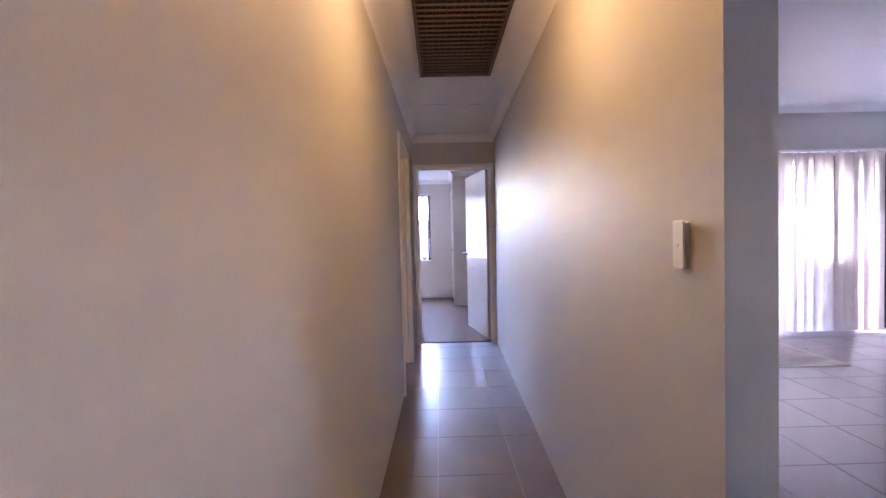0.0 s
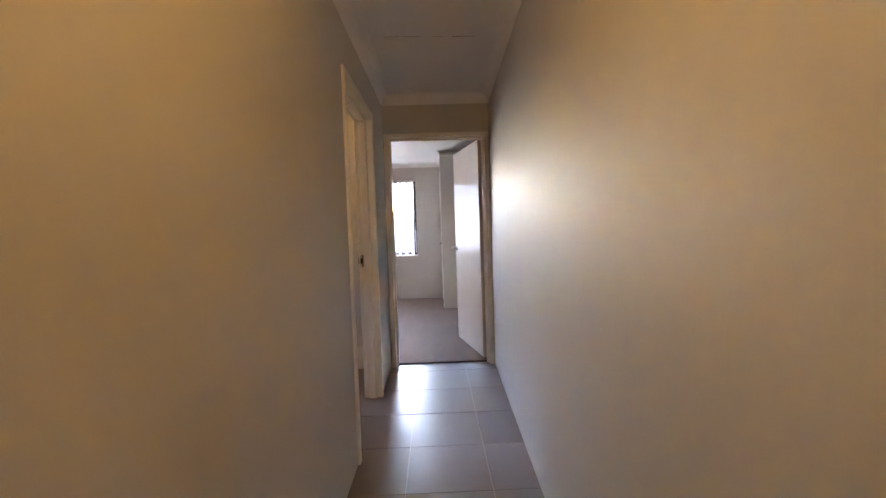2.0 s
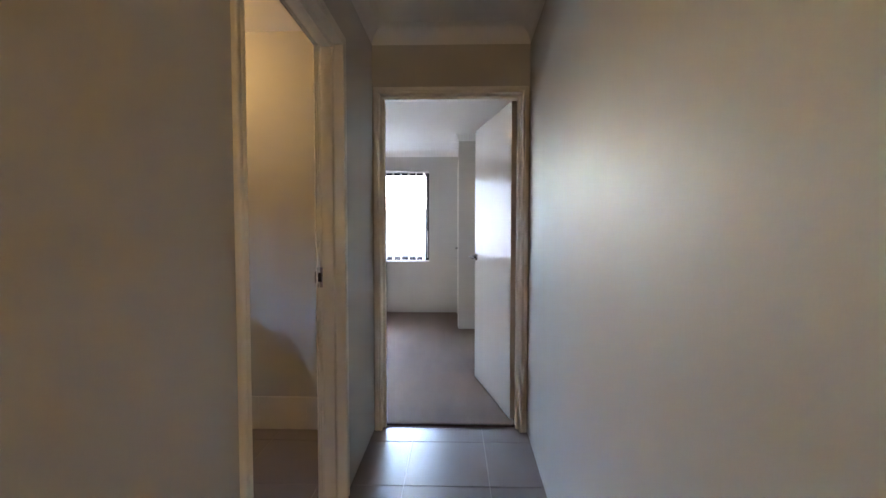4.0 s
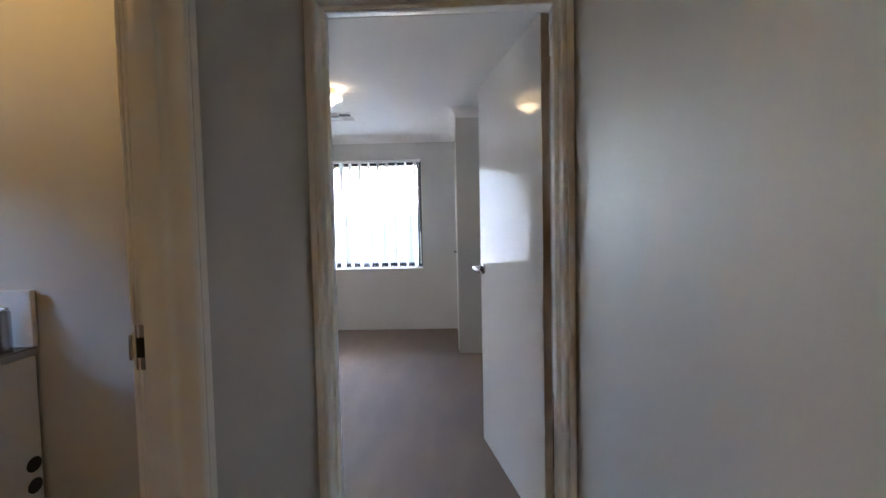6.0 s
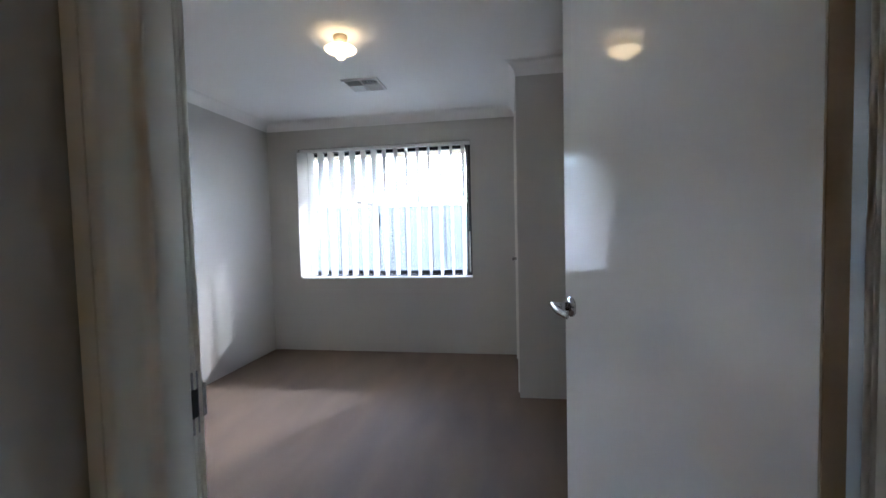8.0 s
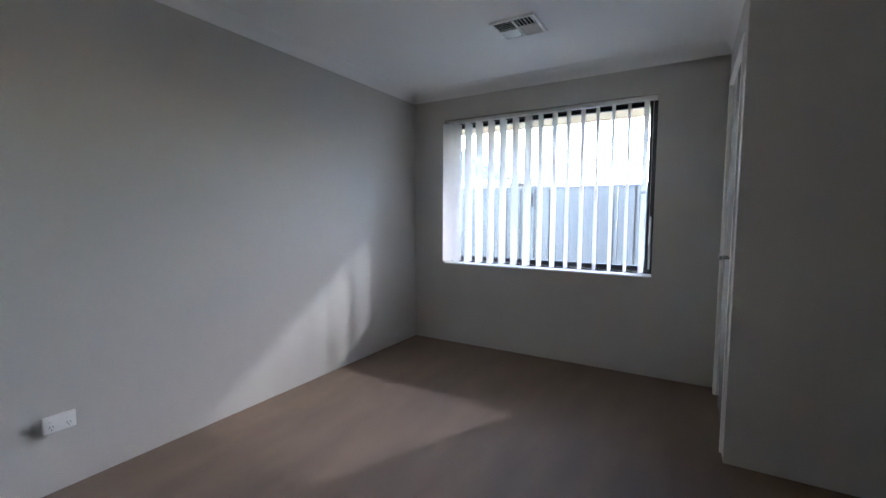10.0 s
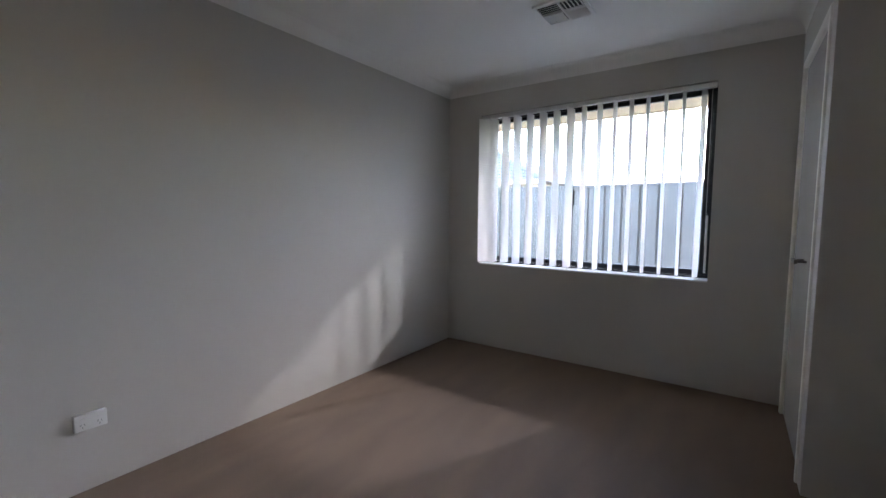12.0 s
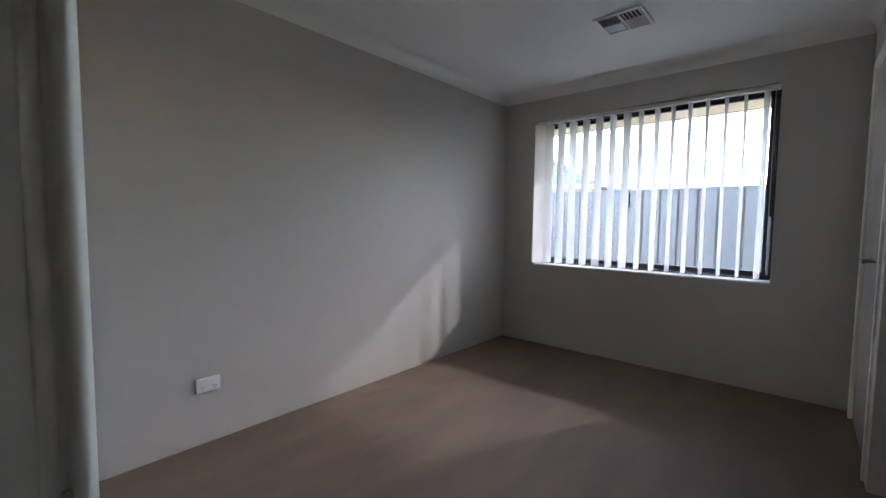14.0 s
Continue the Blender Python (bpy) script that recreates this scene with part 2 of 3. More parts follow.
structure("wall_window", slab((BX0 - OUT, WX0, WX1, BX1 + OUT), (-0.2, WZ0, WZ1, CZ + 0.05), {(1, 1)}, BY1, BY1 + OUT, along_x), M_WALL,
          "off-white painted bedroom wall with a wide window", "wall")
structure("wall_bedroom_left", slab((WT, BY1), (-0.2, CZ + 0.05), set(), BX0 - OUT, BX0, along_y), M_WALL,
          "plain off-white painted bedroom wall", "wall")
structure("wall_bedroom_right", slab((WT, BY1), (-0.2, CZ + 0.05), set(), BX1, BX1 + OUT, along_y), M_WALL,
          "plain off-white painted bedroom wall", "wall")
SX0, SX1, SZ1 = 2.55, 5.45, 2.13
structure("wall_living_back", slab((BX1 + OUT, SX0, SX1, LX1 + OUT), (-0.2, 0.0, SZ1, LZ + 0.05), {(1, 1)}, WT, WT + OUT, along_x), M_WALL,
          "pale painted living room wall with a wide sliding door", "wall")
# bare opening added out of view, to bring daylight onto the hall's left wall
structure("wall_living_right", slab((BACK, -6.25, -5.35, WT), (-0.2, 1.25, 1.56, LZ + 0.05), {(1, 1)}, LX1, LX1 + OUT, along_y), M_WALL,
          "plain pale painted living room wall", "wall")
structure("wall_living_front", slab((HL - WT, LX1 + OUT), (-0.2, LZ + 0.05), set(), BACK - OUT, BACK, along_x), M_WALL,
          "plain pale painted living room wall", "wall")
structure("wall_laundry_left", slab((-2.4, -0.86, -0.20, 0.0), (-0.2, 1.30, 1.88, CZ + 0.05), {(1, 1)}, -3.2, -2.95, along_y), M_WALL,
          "off-white laundry wall with a window", "wall")
structure("wall_laundry_back", slab((-2.95, HL - WT), (0, CZ + 0.05), set(), -2.4, -2.29, along_x), M_WALL,
          "plain off-white laundry wall", "wall")

structure("ceiling_hall", boxes((HL - 0.06, HALL_END, CZ, HR + 0.01, 0.0, LZ + 0.05)), M_CEIL, "flat white hall ceiling", "ceiling")
# raised grey strips draw the cracked joint, its shadow put into their colour
structure("trim_ceiling_joint", boxes((-0.765, -1.112, CZ - 0.0015, -0.545, -1.109, CZ + 0.001), (-0.475, -1.105, CZ - 0.0015, -0.405, -1.102, CZ + 0.001), (-0.35, -1.101, CZ - 0.0025, -0.215, -1.097, CZ + 0.001)), M_CRACK,
          "hairline crack along a plaster joint in the hall ceiling", "ceiling joint")
structure("ceiling_laundry", boxes((-2.95, -2.29, CZ, HL - WT, 0.0, CZ + 0.2)), M_CEIL, "flat white laundry ceiling", "ceiling")
structure("ceiling_bedroom", boxes((BX0, BY0, CZ, BX1, BY1, CZ + 0.2)), M_CEIL, "flat white bedroom ceiling", "ceiling")
structure("ceiling_living", slab((HL - WT, 0.117, LX1), (BACK, HALL_END, WT), {(0, 1)}, LZ, LZ + 0.2, flat), M_CEIL, "flat white living room ceiling", "ceiling")

COVE = [(0.0, 0.0), (0.0, -0.088), (0.0015, -0.0878)] + [(0.088 - 0.0865 * math.cos(a), -0.088 + 0.0865 * math.sin(a)) for a in [math.pi / 2 * k / 9 for k in range(1, 10)]] + [(0.088, 0.0)]


def cornice(name, path, z, closed, label):
    bm = sweep(path, [(u, z + v) for u, v in COVE], closed)
    for f in bm.faces:
        f.smooth = True
    ob = structure(name, bm, M_CORNICE, label, "cornice")
    ob.data.set_sharp_from_angle(angle=radians(28))


CX, CY = -0.378, 2.650          # corner of the built-in wardrobe
cornice("trim_cornice_hall", [(HR + SKEW_R * HALL_END, HALL_END), (HR, 0.0), (HL, 0.0), (HL + SKEW_L * HALL_END, HALL_END)], CZ, False, "white plaster cove cornice along the hall")
cornice("trim_cornice_bedroom", [(BX0, BY0), (BX1, BY0), (BX1, CY), (CX, CY), (CX, BY1), (BX0, BY1)], CZ, True, "white plaster cove cornice round the bedroom")
cornice("trim_cornice_living", [(0.117, HALL_END), (0.117, 0.11), (0.13, WT), (LX1, WT), (LX1, BACK)][2:][::-1], LZ, False, "white plaster cove cornice in the living room")

structure("floor_screed", boxes((-3.1, BACK - OUT, -0.2, LX1 + OUT, 0.075, -0.0022)), M_GROUT, "pale grout bed under the tiles", "floor")
carpet = structure("floor_carpet", boxes((BX0 + 0.011, 0.072, -0.05, BX1, BY1 - 0.011, 0.012), bevel=0.007), M_CARPET, "brown cut-pile bedroom carpet", "carpet")
part("carpet_edge", boxes((DX0 + 0.045, 0.060, -0.01, DX1 - 0.05, 0.0715, 0.011), bevel=0.002), M_TUFT, carpet, "dark edge strip at the doorway")

# built-in wardrobe: end panel of plastered wall and a side with a framed door
structure("wall_wardrobe", boxes((CX, CY, 0.0, BX1, CY + 0.10, CZ)), M_WALL, "off-white painted end wall of the built-in wardrobe", "wall")
structure("wall_wardrobe_head", boxes((CX, CY + 0.10, 2.12, CX + 0.09, BY1, CZ)), M_WALL, "painted wall above the wardrobe doors", "wall")


# ---- door frames and door ----------------------------------------------
def bead(u, v, r, side):
    """Half-round ridge across a frame's face, from its outer to its inner side."""
    return [(u - r * math.cos(a), v + side * r * math.sin(a)) for a in [math.pi * k / 8 for k in range(9)]]


def door_frame(name, width, m, label, strike_right, strike_y):
    """Pressed steel frame; local x along the wall, y through it from the hall face, z up."""
    ob = thing(name, m, label, "door frame", kind="structure")
    prof = [(0.0, 0.002), (0.0, -0.008), (0.0012, -0.0115), (0.004, -0.0138), (0.008, -0.0145), (0.022, -0.0115)] + bead(0.033, -0.006, 0.009, -1) + [(0.042, 0.024)]
    prof += [(0.051 - 0.009 * math.cos(a), 0.026 + 0.009 * math.sin(a)) for a in [math.pi / 2 * k / 5 for k in range(1, 6)]]
    prof += [(0.059 - 0.005 + 0.005 * math.sin(a), 0.040 - 0.005 * math.cos(a)) for a in [math.pi / 2 * k / 5 for k in range(6)]]
    prof += [(0.059, 0.083), (0.056, 0.086), (0.043, 0.086), (0.0425, 0.1025)]
    for mid, r in ((0.1065, 0.0036), (0.1165, 0.0044)):    # twin beads along the bedroom-side lip
        prof += [(0.0425 + r * math.sin(a), mid - r * math.cos(a)) for a in [math.pi * k / 7 for k in range(8)]]
    prof += [(0.038, 0.1232), (0.022, 0.1245), (0.008, 0.1265), (0.004, 0.1258), (0.0012, 0.1235), (0.0, 0.120), (0.0, 0.108)]
    bm = sweep([(width, 0.0), (width, DTOP), (0.0, DTOP), (0.0, 0.0)], prof)
    for v in bm.verts:
        v.co = Vector((v.co.x, v.co.z, v.co.y))
    bmesh.ops.recalc_face_normals(bm, faces=bm.faces)
    jh = part("jambs_and_head", bm, M_TRIM, ob, smooth=True)
    jh.data.set_sharp_from_angle(angle=radians(50))
    x = width - 0.042 if strike_right else 0.042
    s = -1 if strike_right else 1
    sp = boxes((min(x, x + s * 0.003), strike_y - 0.014, 0.975, max(x, x + s * 0.003), strike_y + 0.016, 1.065), bevel=0.0008)
    st = part("strike_plate", sp, M_CHROME, ob, "satin steel strike plate")
    part("latch_hole", boxes((min(x, x + s * 0.0045), strike_y - 0.007, 1.0, max(x, x + s * 0.0045), strike_y + 0.008, 1.04)), M_DARK, st)
    part("lip", boxes((min(x, x + s * 0.006), strike_y + 0.016, 0.995, max(x, x + s * 0.006), strike_y + 0.024, 1.045), bevel=0.002), M_CHROME, st)
    return ob


door_frame("door_frame_1", DX1 - DX0, pose(DX0, 0, 0), "cream enamelled steel door frame of the bedroom", False, 0.102)
door_frame("door_frame_2", LY1 - LY0, pose(HL + SKEW_L * LY0, LY0, 0, rz=90 - 0.69), "cream enamelled steel door frame of the laundry", True, 0.102)


def lever(parent, side):
    """Lever handle on one face of the leaf; local x runs from the hinge to the free edge."""
    y = 0.0 if side < 0 else 0.035
    rose = tube((0.762, y, 1.020), (0.762, y + side * 0.010, 1.020), 0.030, 0.029, 28, bevel=0.002)
    h = part("handle", rose, M_CHROME, parent, "satin chrome lever handle", smooth=True)
    part("neck", tube((0.762, y + side * 0.010, 1.021), (0.762, y + side * 0.062, 1.025), 0.0135, 0.0105, 18), M_CHROME, h, smooth=True)
    bm = bmesh.new()
    rings = []
    for k in range(9):
        f = k / 8
        x, yy = 0.770 - 0.125 * f, y + side * (0.058 + 0.009 * math.sin(f * math.pi * 0.9))
        w, d = 0.0128 - 0.003 * f, 0.0070 - 0.002 * f
        rings.append([bm.verts.new((x, yy + d * math.cos(a), 1.026 - 0.007 * f + w * math.sin(a))) for a in [2 * math.pi * j / 12 for j in range(12)]])
    for a, b in zip(rings, rings[1:]):
        for j in range(12):
            bm.faces.new((a[j], a[(j + 1) % 12], b[(j + 1) % 12], b[j]))
    bm.faces.new(rings[0])
    bm.faces.new(rings[-1])
    bmesh.ops.recalc_face_normals(bm, faces=bm.faces)
    part("lever", bm, M_CHROME, h, smooth=True)


LEAF = pose(-0.047, 0.130, 0.0, rz=103.0)
door = thing("door_1", LEAF, "white glossy flush door standing open into the bedroom", "door")
leaf = part("leaf", boxes((0.002, 0.0, 0.022, 0.820, 0.035, 2.041), bevel=0.0015), M_DOOR, door)
part("hinge_edge", boxes((0.0005, 0.002, 0.024, 0.0018, 0.033, 2.039)), M_EDGE, door, "bare primed hinge edge of the leaf")
for side in (-1, 1):
    lever(door, side)
for z in (0.25, 1.83):
    hg = part("hinge", tube((-0.004, -0.004, z - 0.05), (-0.004, -0.004, z + 0.05), 0.0065, None, 14), M_EDGE, door, "dull butt hinge", smooth=True)
    part("hinge_leaf", boxes((-0.0035, 0.0, z - 0.05, 0.0003, 0.03, z + 0.05)), M_EDGE, hg)

# ---- wardrobe door -----------------------------------------------------
wf = thing("wardrobe_front", pose(CX, CY, 0), "white framed wardrobe front with flush doors", "wardrobe")
fr = sweep([(0.96, 0.0), (0.96, 2.12), (0.10, 2.12), (0.10, 0.0)], [(0.0, -0.008), (0.002, -0.010), (0.028, -0.010), (0.034, -0.004), (0.036, 0.03), (0.0, 0.03)])
for v in fr.verts:
    v.co = Vector((v.co.z, v.co.x, v.co.y))
bmesh.ops.recalc_face_normals(fr, faces=fr.faces)
part("frame", fr, M_TRIM, wf)
wd = part("door_panel", boxes((0.010, 0.139, 0.02, 0.030, 0.921, 2.080), bevel=0.0015), M_DOOR, wf, "white flush wardrobe door")
hb = boxes((-0.040, 0.40, 0.992, -0.026, 0.54, 1.014), (-0.028, 0.41, 0.997, 0.0098, 0.422, 1.009), (-0.028, 0.518, 0.997, 0.0098, 0.53, 1.009), bevel=0.002)
part("pull_bar", hb, M_NICKEL, wd, "slim chrome pull handle")
part("reveal", boxes((0.002, 0.96, 0.0, 0.05, BY1 - CY, 2.12)), M_WALL, wf)

# ---- window and blind --------------------------------------------------
FY = BY1 + 0.13
win = thing("window_1", pose((WX0 + WX1) / 2, FY, WZ0), "dark bronze aluminium sliding window", "window", kind="structure")
W, H = WX1 - WX0, WZ1 - WZ0
h2 = W / 2
part("window_frame", slab((-h2, -h2 + 0.026, h2 - 0.026, h2), (0, 0.032, H - 0.028, H), {(1, 1)}, 0.0, 0.075, along_x), M_BRONZE, win)


def sash(x0, x1, y, latch_x):
    s = part("sash", slab((x0, x0 + 0.034, x1 - 0.034, x1), (0.032, 0.068, H - 0.056, H - 0.028), {(1, 1)}, y, y + 0.028, along_x), M_BRONZE, win)
    p = part("pane", boxes((x0 + 0.035, y + 0.011, 0.069, x1 - 0.035, y + 0.016, H - 0.057)), M_GLASS, s)
    p.visible_shadow = False
    part("latch", boxes((latch_x - 0.006, y - 0.018, 0.53, latch_x + 0.008, y - 0.001, 0.65), bevel=0.004), M_BRONZE, s)


sash(-h2 + 0.027, -0.114, 0.042, -0.13)
sash(-0.139, h2 - 0.027, 0.008, h2 - 0.044)
part("catch", boxes((-0.085, -0.014, 0.54, -0.069, 0.006, 0.665), bevel=0.003), M_BRONZE, win, "black sash catch")
structure("window_sill", boxes((WX0 + 0.002, BY1 - 0.012, WZ0 - 0.004, WX1 - 0.002, FY - 0.001, WZ0 + 0.010), bevel=0.003), M_SILL, "white tiled window sill", "window sill")

blind = thing("vertical_blind", pose((WX0 + WX1) / 2, BY1 + 0.042, WZ0), "white fabric vertical blind with its slats turned open", "blind")
part("headrail", boxes((-h2 + 0.006, -0.022, H - 0.036, h2 - 0.006, 0.022, H - 0.004), bevel=0.004), M_PLASTIC, blind)


def slat_mesh(name, length, width):
    """A hanging slat, bowed a little, with a weight in its hem."""
    bm = bmesh.new()
    cols, rows = 7, 2
    grid = []
    for j in range(rows):
        line = []
        for i in range(cols):
            u = i / (cols - 1) - 0.5
            line.append(bm.verts.new((0.010 * (1 - 4 * u * u) - 0.005, u * width, j * length)))
        grid.append(line)
    faces = [bm.faces.new((grid[0][i], grid[0][i + 1], grid[1][i + 1], grid[1][i])) for i in range(cols - 1)]
    bmesh.ops.solidify(bm, geom=faces, thickness=0.0008)
    bmesh.ops.recalc_face_normals(bm, faces=bm.faces)
    for f in bm.faces:
        f.smooth = True
    me = bpy.data.meshes.new(name)
    bm.to_mesh(me)
    bm.free()
    me.materials.append(M_SLAT)
    return me


sm = slat_mesh("slat", H - 0.062, 0.127)
# slat places along the rail; the endmost slat lies half across the reveal
rail = [h2 - 0.075 - 0.1155 * k for k in range(15)] + [-h2 + 0.036]
for k, x in enumerate(rail):
    turn = {0: -14, 8: -14, 15: -30}.get(k, -3 if k < 8 else -8) + random.uniform(-2.5, 2.5)
    o = piece("slat", sm, blind, pose(x, -0.026 if k == 15 else 0, 0.024, 0, random.uniform(-0.25, 0.25), turn))
    part("hook", boxes((-0.004, -0.006, H - 0.066, 0.004, 0.006, H - 0.055)), M_PLASTIC, o)
for y in (-0.052, 0.052):
    bm = bmesh.new()
    for x0, x1 in zip(rail, rail[1:]):
        xm = (x0 + x1) / 2
        tube((x0, y, 0.032), (xm, y, 0.025), 0.0012, None, 6, bm)
        tube((xm, y, 0.025), (x1, y, 0.032), 0.0012, None, 6, bm)
    part("spacer_chain", bm, M_PLASTIC, blind)
part("wand", tube((h2 - 0.022, -0.03, 0.06), (h2 - 0.022, -0.03, 0.46), 0.007, 0.006, 12), M_PLASTIC, blind, "white control wand")
part("cord", tube((h2 - 0.03, -0.026, 0.25), (h2 - 0.03, -0.026, H - 0.036), 0.0016, None, 6), M_PLASTIC, blind)

# ---- fittings ----------------------------------------------------------
def batten_lamp(name, m, shade_mat, label, watts, color):
    ob = thing(name, m, label, "ceiling lamp", "batten ceiling lamps")
    part("ceiling_rose", lathe([(0.040, 0.0), (0.042, -0.012), (0.036, -0.028), (0.028, -0.036)]), M_EDGE, ob, "beige plastic ceiling rose")
    part("lamp_holder", lathe([(0.024, -0.0365), (0.024, -0.050), (0.022, -0.056)]), M_PLASTIC, ob)
    part("shade", lathe([(0.024, -0.0565), (0.042, -0.058), (0.078, -0.066), (0.093, -0.076), (0.093, -0.083), (0.076, -0.093), (0.048, -0.104), (0.031, -0.110),
                         (0.029, -0.122), (0.021, -0.134), (0.008, -0.139)]), shade_mat, ob, "glowing opal glass saucer shade")
    if not watts:
        return ob
    bulb = new("bulb_light", bpy.data.lights.new("bulb_light", "POINT"))
    bulb.data.energy, bulb.data.color, bulb.data.shadow_soft_size = watts, color, 0.05
    bulb.matrix_basis = m @ pose(0, 0, -0.19)
    return ob


batten_lamp("ceiling_lamp", pose(-1.408, 1.995, CZ), M_SHADE, "lit batten lamp with opal glass saucer shade", 0.0, (1.0, 0.80, 0.50))
M_SHADE2 = glow_material("lit_opal_glass_hall", WARM, 0.1)
batten_lamp("ceiling_lamp", pose(-0.50, -3.45, CZ), M_SHADE2, "lit warm batten lamp on the hall ceiling", HALL_LAMP, WARM)
M_SHADE3 = glow_material("lit_opal_glass_laundry", WARM, 0.1)
batten_lamp("ceiling_lamp", pose(-1.95, -0.52, CZ), M_SHADE3, "lit warm batten lamp on the laundry ceiling", LAUNDRY_LAMP, WARM)

# ceiling air outlet in the bedroom
vent = thing("ceiling_vent", pose(-1.546, 2.796, CZ), "white four-way ceiling air outlet with dark gaps", "vent")
# dark sheet gives the gaps their shade by colour; the outlet has no depth
part("backing", boxes((-0.13, -0.13, -0.004, 0.13, 0.13, -0.001)), M_VENTDARK, vent)
part("frame", slab((-0.142, -0.124, -0.005, 0.005, 0.124, 0.142), (-0.135, -0.117, -0.005, 0.005, 0.117, 0.135), {(1, 1), (3, 1), (1, 3), (3, 3)}, -0.014, -0.0005, flat), M_PLASTIC, vent)
for qx, qy in ((-1, -1), (1, -1), (-1, 1), (1, 1)):
    across = qx * qy < 0
    for k in range(5):
        f = 0.018 + k * 0.0225
        tilt = 38 * (qx if across else qy)
        s = part("slat", boxes((-0.0095, -0.051, -0.0007, 0.0095, 0.051, 0.0007)), M_PLASTIC, vent)
        if across:
            s.matrix_basis = pose(qx * (0.006 + f), qy * 0.059, -0.010, 0, tilt, 0)
        else:
            s.matrix_basis = pose(qx * 0.064, qy * (0.004 + f), -0.010, -tilt, 0, 0) @ pose(0, 0, 0, 0, 0, 90) @ Matrix.Diagonal((1, 1.08, 1, 1))

# return air grille in the hall ceiling
GX0, GX1, GY0, GY1 = -0.752, -0.248, -2.80, -1.80
grille = thing("return_air_grille", pose((GX0 + GX1) / 2, (GY0 + GY1) / 2, CZ), "brown slatted return air grille in the hall ceiling", "grille")
gx, gy = (GX1 - GX0) / 2, (GY1 - GY0) / 2
# flat near-black sheet in place of the unlit duct above the blades
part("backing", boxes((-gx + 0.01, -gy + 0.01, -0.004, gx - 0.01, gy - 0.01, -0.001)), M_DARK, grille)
part("frame", slab((-gx, -gx + 0.016, gx - 0.016, gx), (-gy, -gy + 0.016, gy - 0.016, gy), {(1, 1)}, -0.024, -0.0005, flat), M_GRILLE, grille)
blade = bpy.data.meshes.new("blade")
bm = boxes((-gx + 0.0165, -0.0058, -0.0008, gx - 0.0165, 0.0058, 0.0008))
bm.to_mesh(blade)
bm.free()
blade.materials.append(M_GRILLE)
n_bl = 19
for k in range(n_bl):
    piece("blade", blade, grille, pose(0, -gy + 0.032 + k * (2 * gy - 0.064) / (n_bl - 1), -0.014, -34, 0, 0))
for k in range(13):
    x = -gx + 0.028 + k * (2 * gx - 0.056) / 12
    part("wire", boxes((x - 0.001, -gy + 0.0165, -0.0075, x + 0.001, gy - 0.0165, -0.0055)), M_GRILLE, grille)

# hall light switch
sw = thing("light_switch", pose(HR + SKEW_R * -3.912, -3.912, 1.219, rz=-90 + 1.62 - 3.0), "white vertical light switch plate on the hall wall", "light switch")
part("mounting_block", boxes((-0.029, -0.0085, -0.051, 0.011, 0.003, 0.051), bevel=0.003), M_PLASTIC, sw)
part("cover_plate", boxes((-0.031, -0.0145, -0.054, 0.013, -0.009, 0.054), bevel=0.003), M_PLASTIC, sw)
part("rocker", boxes((-0.018, -0.0178, -0.005, -0.004, -0.0142, 0.005), bevel=0.0008), M_PLASTIC, sw)

# bedroom power point
gpo = thing("power_outlet", pose(BX0 + 0.0085, 0.895, 0.319, rz=90), "white double power outlet low on the bedroom wall", "power outlet")
part("cover_plate", boxes((-0.058, -0.014, -0.036, 0.058, 0.008, 0.036), bevel=0.003), M_PLASTIC, gpo)
for x in (-0.030, 0.030):
    part("switch", boxes((x - 0.007, -0.020, 0.012, x + 0.007, -0.0142, 0.022), bevel=0.0015), M_PLASTIC, gpo)
    for dx, tilt in ((-0.006, 30), (0.006, -30)):
        s = part("socket_slot", boxes((-0.001, -0.0148, -0.0045, 0.001, -0.0141, 0.0045)), M_DARK, gpo)
        s.matrix_basis = pose(x + dx, 0, -0.008, 0, tilt, 0)
    part("socket_slot", boxes((x - 0.001, -0.0148, -0.025, x + 0.001, -0.0141, -0.016)), M_DARK, gpo)

# laundry tub
TX0, TX1, TY0, TY1 = -2.537, -1.939, -0.515, -0.003
tub = thing("laundry_tub", pose((TX0 + TX1) / 2, TY1, 0), "white steel laundry trough cabinet with stainless steel tub", "laundry tub")
tw, td = (TX1 - TX0) / 2, TY1 - TY0
part("cabinet", slab((-tw + 0.012, -tw + 0.028, tw - 0.028, tw - 0.012), (-td + 0.03, -td + 0.045, -0.02, -0.004), {(1, 1)}, 0.0, 0.815, flat), M_CABINET, tub)
cd = part("cabinet_door", boxes((-tw + 0.03, -td + 0.012, 0.06, tw - 0.03, -td + 0.0295, 0.53), bevel=0.003), M_CABINET, tub)
part("finger_pull", boxes((-0.05, -td + 0.006, 0.50, 0.05, -td + 0.0118, 0.515), bevel=0.002), M_CABINET, cd)
part("fascia", boxes((-tw + 0.03, -td + 0.012, 0.545, tw - 0.03, -td + 0.0295, 0.81), bevel=0.003), M_CABINET, tub)
rim = slab((-tw, -tw + 0.055, tw - 0.075, tw), (-td, -td + 0.045, -0.10, -0.0), {(1, 1)}, 0.818, 0.850, flat)
bmesh.ops.bevel(rim, geom=[e for e in rim.edges if e.calc_face_angle(0) > 0.5], offset=0.005, segments=2, affect="EDGES")
part("rim", rim, M_STEEL, tub, "stainless steel rim")
bowl = slab((-tw + 0.05, -tw + 0.056, tw - 0.076, tw - 0.07), (-td + 0.04, -td + 0.046, -0.101, -0.095), {(1, 1)}, 0.60, 0.842, flat)
part("bowl", bowl, M_STEEL, tub, "stainless steel bowl walls")
